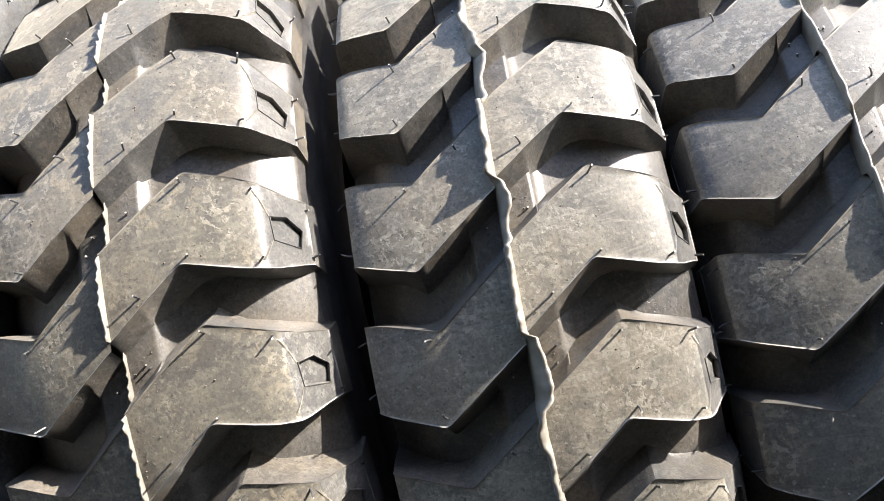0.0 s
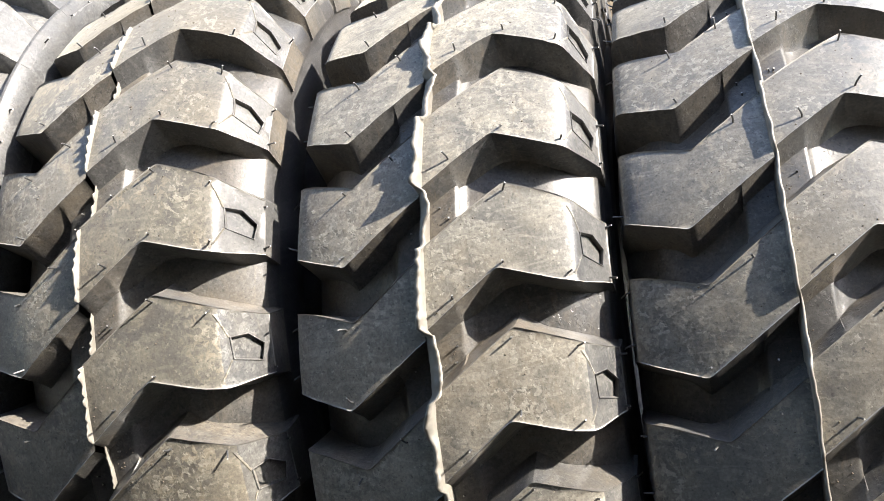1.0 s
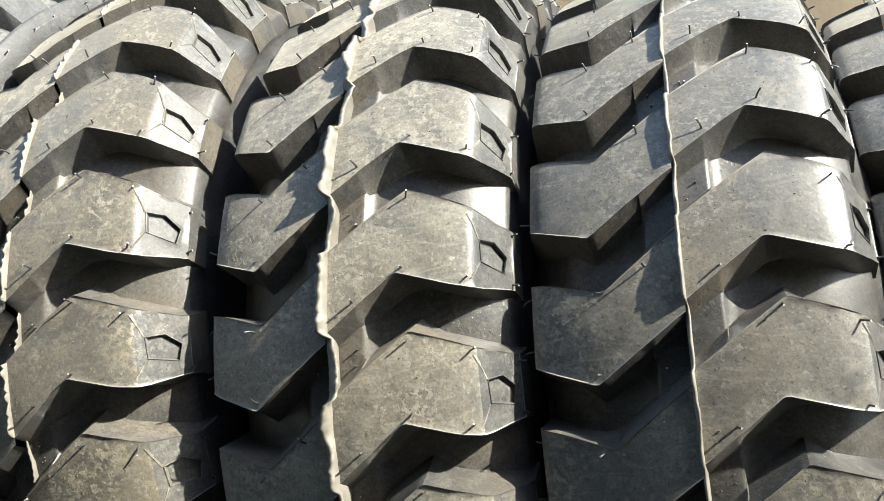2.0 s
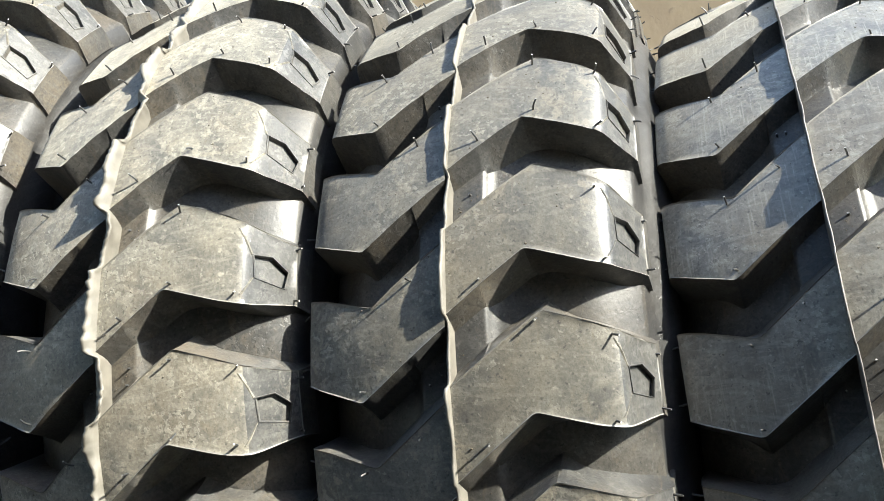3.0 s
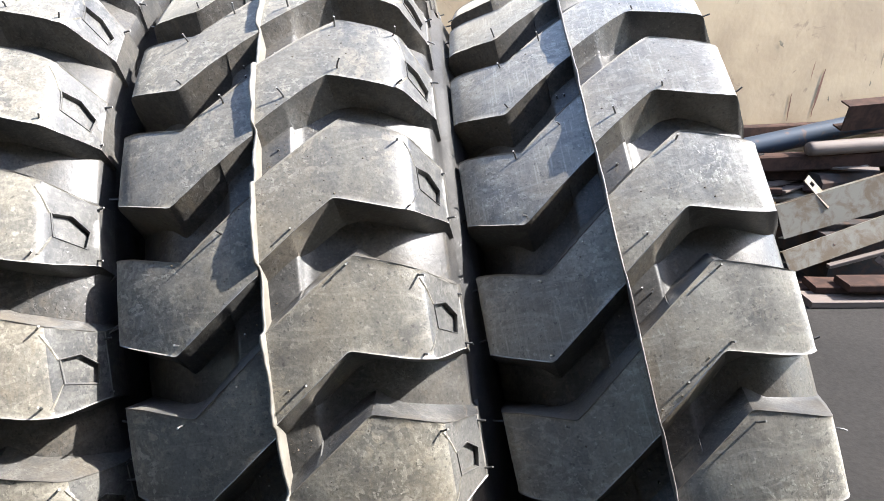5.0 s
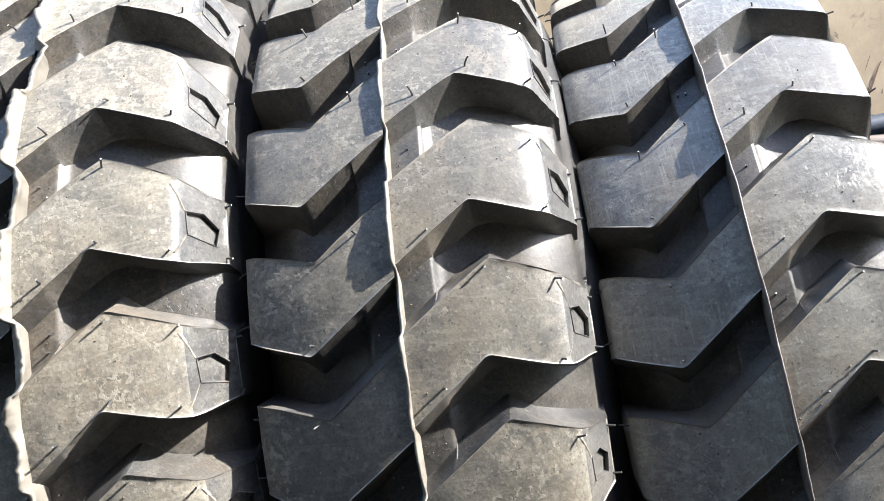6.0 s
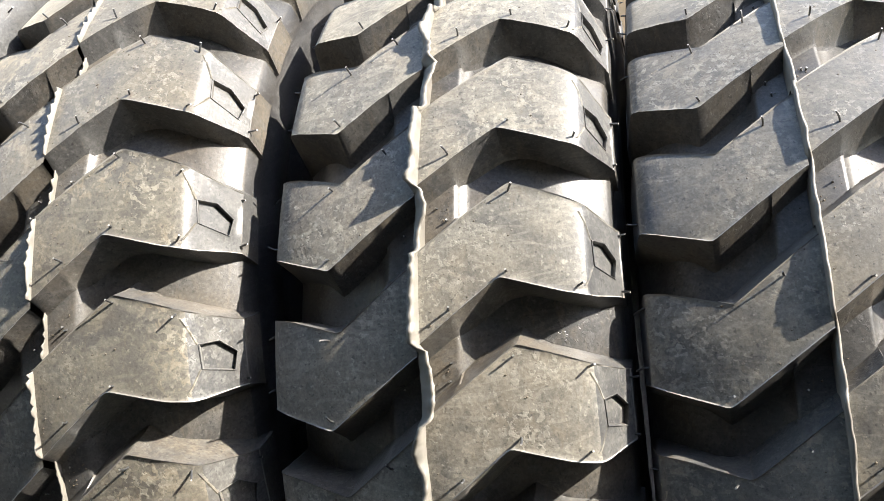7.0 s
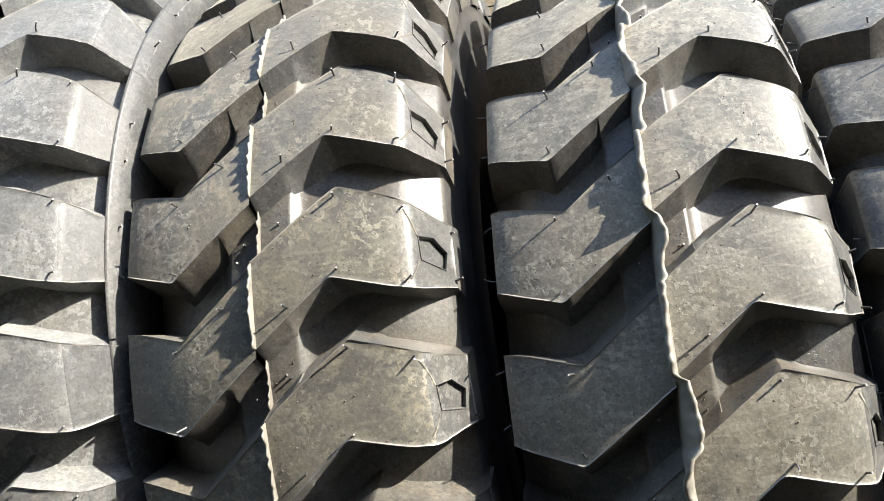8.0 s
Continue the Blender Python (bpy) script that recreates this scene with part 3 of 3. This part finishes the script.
def pipe(name, r, t, a, b, material, label):
    m, length = run(a, b)
    bm = bmesh.new()
    prof = [(0, r - t), (0, r), (length, r), (length, r - t)]
    n = 24
    rings = [[bm.verts.new((x, q * math.cos(math.tau * k / n), q * math.sin(math.tau * k / n))) for x, q in prof] for k in range(n)]
    for k in range(n):
        p, q = rings[k], rings[(k + 1) % n]
        for i in range(4):
            j = (i + 1) % 4
            bm.faces.new((p[i], p[j], q[j], q[i]))
    bmesh.ops.recalc_face_normals(bm, faces=bm.faces)
    for e in bm.edges:
        if e.calc_face_angle(0) > 0.6:
            e.smooth = False
    ob = part(name, bm, material, None)
    ob.matrix_world = m
    disc = bmesh.new()
    bmesh.ops.create_cone(disc, cap_ends=True, segments=24, radius1=r - t + 0.001, radius2=r - t + 0.001, depth=0.006)
    disc.transform(Matrix.Translation((0.007, 0, 0)) @ Matrix.Rotation(math.pi / 2, 4, "Y"))
    part("end_plug", disc, GREY_WOOD, ob, "pale dusty plug in the open end", False)
    return tagged(ob, label, "pipe", "scrap heap")


def log(name, r, a, b, material, label):
    m, length = run(a, b)
    bm = bmesh.new()
    n = 16
    xs = [0, 0.012, 0.03] + [length * k / 10 for k in range(1, 11)]
    rings = []
    for i, x in enumerate(xs):
        rr = r * ((0.78, 0.93, 1.0)[i] if i < 3 else 1.0 + 0.08 * noise.noise((x * 3, 1, 2)))
        rings.append([bm.verts.new((x, rr * math.cos(math.tau * k / n) * (1 + 0.05 * noise.noise((x * 4, k, 0))), rr * math.sin(math.tau * k / n))) for k in range(n)])
    for p, q in zip(rings, rings[1:]):
        for k in range(n):
            bm.faces.new((p[k], p[(k + 1) % n], q[(k + 1) % n], q[k]))
    bm.faces.new(list(reversed(rings[0])))
    bm.faces.new(rings[-1])
    bmesh.ops.recalc_face_normals(bm, faces=bm.faces)
    ob = part(name, bm, material, None)
    ob.matrix_world = m
    return tagged(ob, label, "log", "scrap heap")


# supports inside the heap, then what lies on them
extrude("steel_block", rect(0.30, 0.46), (2.75, 3.95, 0.23), (4.2, 4.35, 0.23), STEEL_DARK, "dark rusted steel block under the scrap heap", "scrap steel")
extrude("steel_block", rect(0.28, 0.24), (2.70, 3.62, 0.12), (4.2, 3.95, 0.12), STEEL_DARK, "low dark steel block under the scrap heap", "scrap steel")
extrude("wall_rail", rect(0.05, 0.075), (1.2, 3.735, 0.60), (4.4, 4.71, 0.61), STEEL_RUST, "brown rusty steel rail along the yellow wall", "rail")
extrude("thin_bar", rect(0.02, 0.016), (2.25, 3.98, 0.565), (2.75, 4.12, 0.575), STEEL_DARK, "thin dark steel bar under the wall rail", "bar")
pipe("steel_pipe", 0.055, 0.006, (2.36, 4.01, 0.525), (3.9, 4.25, 0.83), STEEL_BLUE, "blue-grey steel pipe with a dusty open end")
extrude("steel_channel", channel(0.14, 0.06, 0.008), (2.87, 3.88, 0.745), (4.0, 4.12, 0.83), STEEL_RUST, "brown steel channel with a bare pale cut end", "steel channel", 15)
log("wood_log", 0.038, (2.69, 3.84, 0.592), (3.9, 4.02, 0.66), PINK_WOOD, "weathered pinkish round wooden post")
extrude("rusty_beam", rect(0.07, 0.085), (2.35, 3.86, 0.50), (3.9, 4.0, 0.57), STEEL_RUST, "long rusty red steel beam", "beam")
extrude("rusty_beam", rect(0.10, 0.06), (2.15, 3.92, 0.44), (3.9, 4.05, 0.44), STEEL_RUST, "rusty red steel beam on the heap", "beam", 12)
extrude("grey_plank", rect(0.16, 0.028), (2.15, 3.86, 0.352), (3.6, 3.98, 0.36), GREY_WOOD, "grey weathered plank lying on the heap", "plank", 20)
extrude("pale_channel", channel(0.17, 0.05, 0.006), (2.50, 3.60, 0.28), (3.6, 3.72, 0.60), STEEL_PALE, "pale dusty galvanised steel channel leaning on the heap", "steel channel", -18)
extrude("pale_channel", channel(0.11, 0.05, 0.006), (2.50, 3.46, 0.125), (3.7, 3.62, 0.54), STEEL_PALE, "pale grey galvanised steel channel with a straight lip", "steel channel", -28)
extrude("wood_strip", rect(0.03, 0.02), (2.70, 3.44, 0.118), (3.5, 3.56, 0.30), PINK_WOOD, "thin reddish wooden strip", "wood strip")
extrude("wood_strip", rect(0.05, 0.03), (2.93, 3.42, 0.165), (3.12, 3.40, 0.03), PINK_WOOD, "short broken reddish wooden strip", "wood strip")
for k, (y, z, x0) in enumerate(((3.42, 0.018, 2.45), (3.27, 0.018, 2.52), (3.36, 0.054, 2.58), (3.30, 0.090, 2.70))):
    extrude("rusty_plank", rect(0.13, 0.034), (x0, y, z), (x0 + 1.7, y + 0.10 * (k % 2), z), STEEL_RUST if k != 1 else PINK_WOOD, "flat rusty brown plank stacked on the floor", "plank")
# short offcuts and broken strips lying loose on the plank and the low block
rng = random.Random(4)
for k in range(14):
    x, y = 2.42 + 0.075 * k, 3.80 + 0.02 * k + rng.uniform(-0.05, 0.05)
    ln, turn = rng.uniform(0.12, 0.34), rng.uniform(-0.5, 0.7)
    z = 0.372 if k < 5 else 0.474
    w, h = rng.choice(((0.045, 0.018), (0.03, 0.03), (0.07, 0.012), (0.022, 0.022)))
    dx, dy = ln * math.cos(turn), ln * math.sin(turn)
    mat, what = rng.choice(((STEEL_RUST, "rusty red steel offcut lying on the heap"), (STEEL_DARK, "dark dirty steel offcut lying on the heap"), (PINK_WOOD, "short weathered wooden offcut lying on the heap"), (GREY_WOOD, "grey splintered board offcut lying on the heap")))
    extrude("scrap_offcut", rect(w, h), (x, y, z + h / 2), (x + dx, y + dy, z + h / 2 + rng.uniform(0.0, 0.03)), mat, what, "offcut", rng.uniform(-20, 20))
# slotted bracket
bm = bmesh.new()
for x0, x1, z0, z1 in ((0, 0.18, -0.026, -0.012), (0, 0.18, 0.012, 0.026), (0, 0.03, -0.012, 0.012), (0.055, 0.10, -0.012, 0.012), (0.125, 0.18, -0.012, 0.012)):
    r = bmesh.ops.create_cube(bm, size=1)
    for v in r["verts"]:
        v.co = Vector(((x0 + x1) / 2 + v.co.x * (x1 - x0), v.co.y * 0.006, (z0 + z1) / 2 + v.co.z * (z1 - z0)))
ob = part("slotted_bracket", bm, STEEL_PALE, None, "", False)
ob.matrix_world = run((2.63, 3.68, 0.485), (2.76, 3.63, 0.355), -55)[0]
tagged(ob, "pale slotted steel bracket lying on the heap", "bracket", "scrap heap")
# leaning rusty frame with rungs
root = tagged(new("ladder_frame"), "rusty red steel ladder frame leaning on the heap", "ladder frame", "scrap heap")
bar = extrude("stile", rect(0.045, 0.03), (0, 0, 0), (1.15, 0, 0), STEEL_RUST, "", "", group="")
bar.parent = root
other = share(bar, "stile", root, Matrix.Translation((0, 0.30, 0)))
for k in range(6):
    rung = extrude("rung", rect(0.02, 0.02), (0.12 + 0.18 * k, 0.0, 0), (0.12 + 0.18 * k, 0.30, 0), STEEL_DARK, "", "", group="")
    rung.parent = root
root.matrix_world = run((2.50, 3.42, 0.016), (2.22, 4.02, 0.40))[0]


# drips and chipped paint on the yellow wall
DRIP = plain("rust_brown_drip", (0.12, 0.05, 0.03), 0.8)
CHIP = plain("dark_paint_chip", (0.16, 0.13, 0.085), 0.85)


def mark(name, x, z, w, h, lean, material, seed):
    rng = random.Random(seed)
    bm = bmesh.new()
    n = 9
    a, b = [], []
    for k in range(n):
        q = k / (n - 1)
        half = w / 4 * math.sin(math.pi * min(0.97, 0.05 + q)) ** 0.6 * rng.uniform(0.6, 1.1)
        cx = lean * q * h + 0.1 * w * rng.uniform(-1, 1)
        a.append(bm.verts.new((cx - half, 0, -q * h)))
        b.append(bm.verts.new((cx + half, 0, -q * h)))
    for k in range(n - 1):
        bm.faces.new((a[k], b[k], b[k + 1], a[k + 1]))
    ob = part(name, bm, material, wall, "", False)
    ob.location = (x, -0.003, z)
    return ob


for k, (x, z, w, h, lean, m) in enumerate(((0.36, 0.93, 0.035, 0.26, -0.15, DRIP), (0.28, 0.97, 0.012, 0.10, -0.1, DRIP), (0.16, 0.80, 0.02, 0.15, 0.0, DRIP), (0.42, 0.78, 0.025, 0.03, 0.2, CHIP),
                                           (0.02, 1.08, 0.05, 0.035, 0.6, CHIP), (0.75, 1.05, 0.02, 0.12, 0.0, CHIP), (0.70, 0.86, 0.03, 0.03, 0, CHIP), (-0.28, 0.86, 0.012, 0.18, 0.1, CHIP),
                                           (-0.2, 0.80, 0.05, 0.06, -0.4, CHIP), (-0.45, 0.76, 0.03, 0.03, 0, CHIP), (-1.0, 1.02, 0.04, 0.05, 0.3, CHIP), (-1.6, 0.98, 0.03, 0.10, 0.2, CHIP))):
    mark("paint_drip" if m is DRIP else "paint_chip", x, z, w, h, lean, m, k)
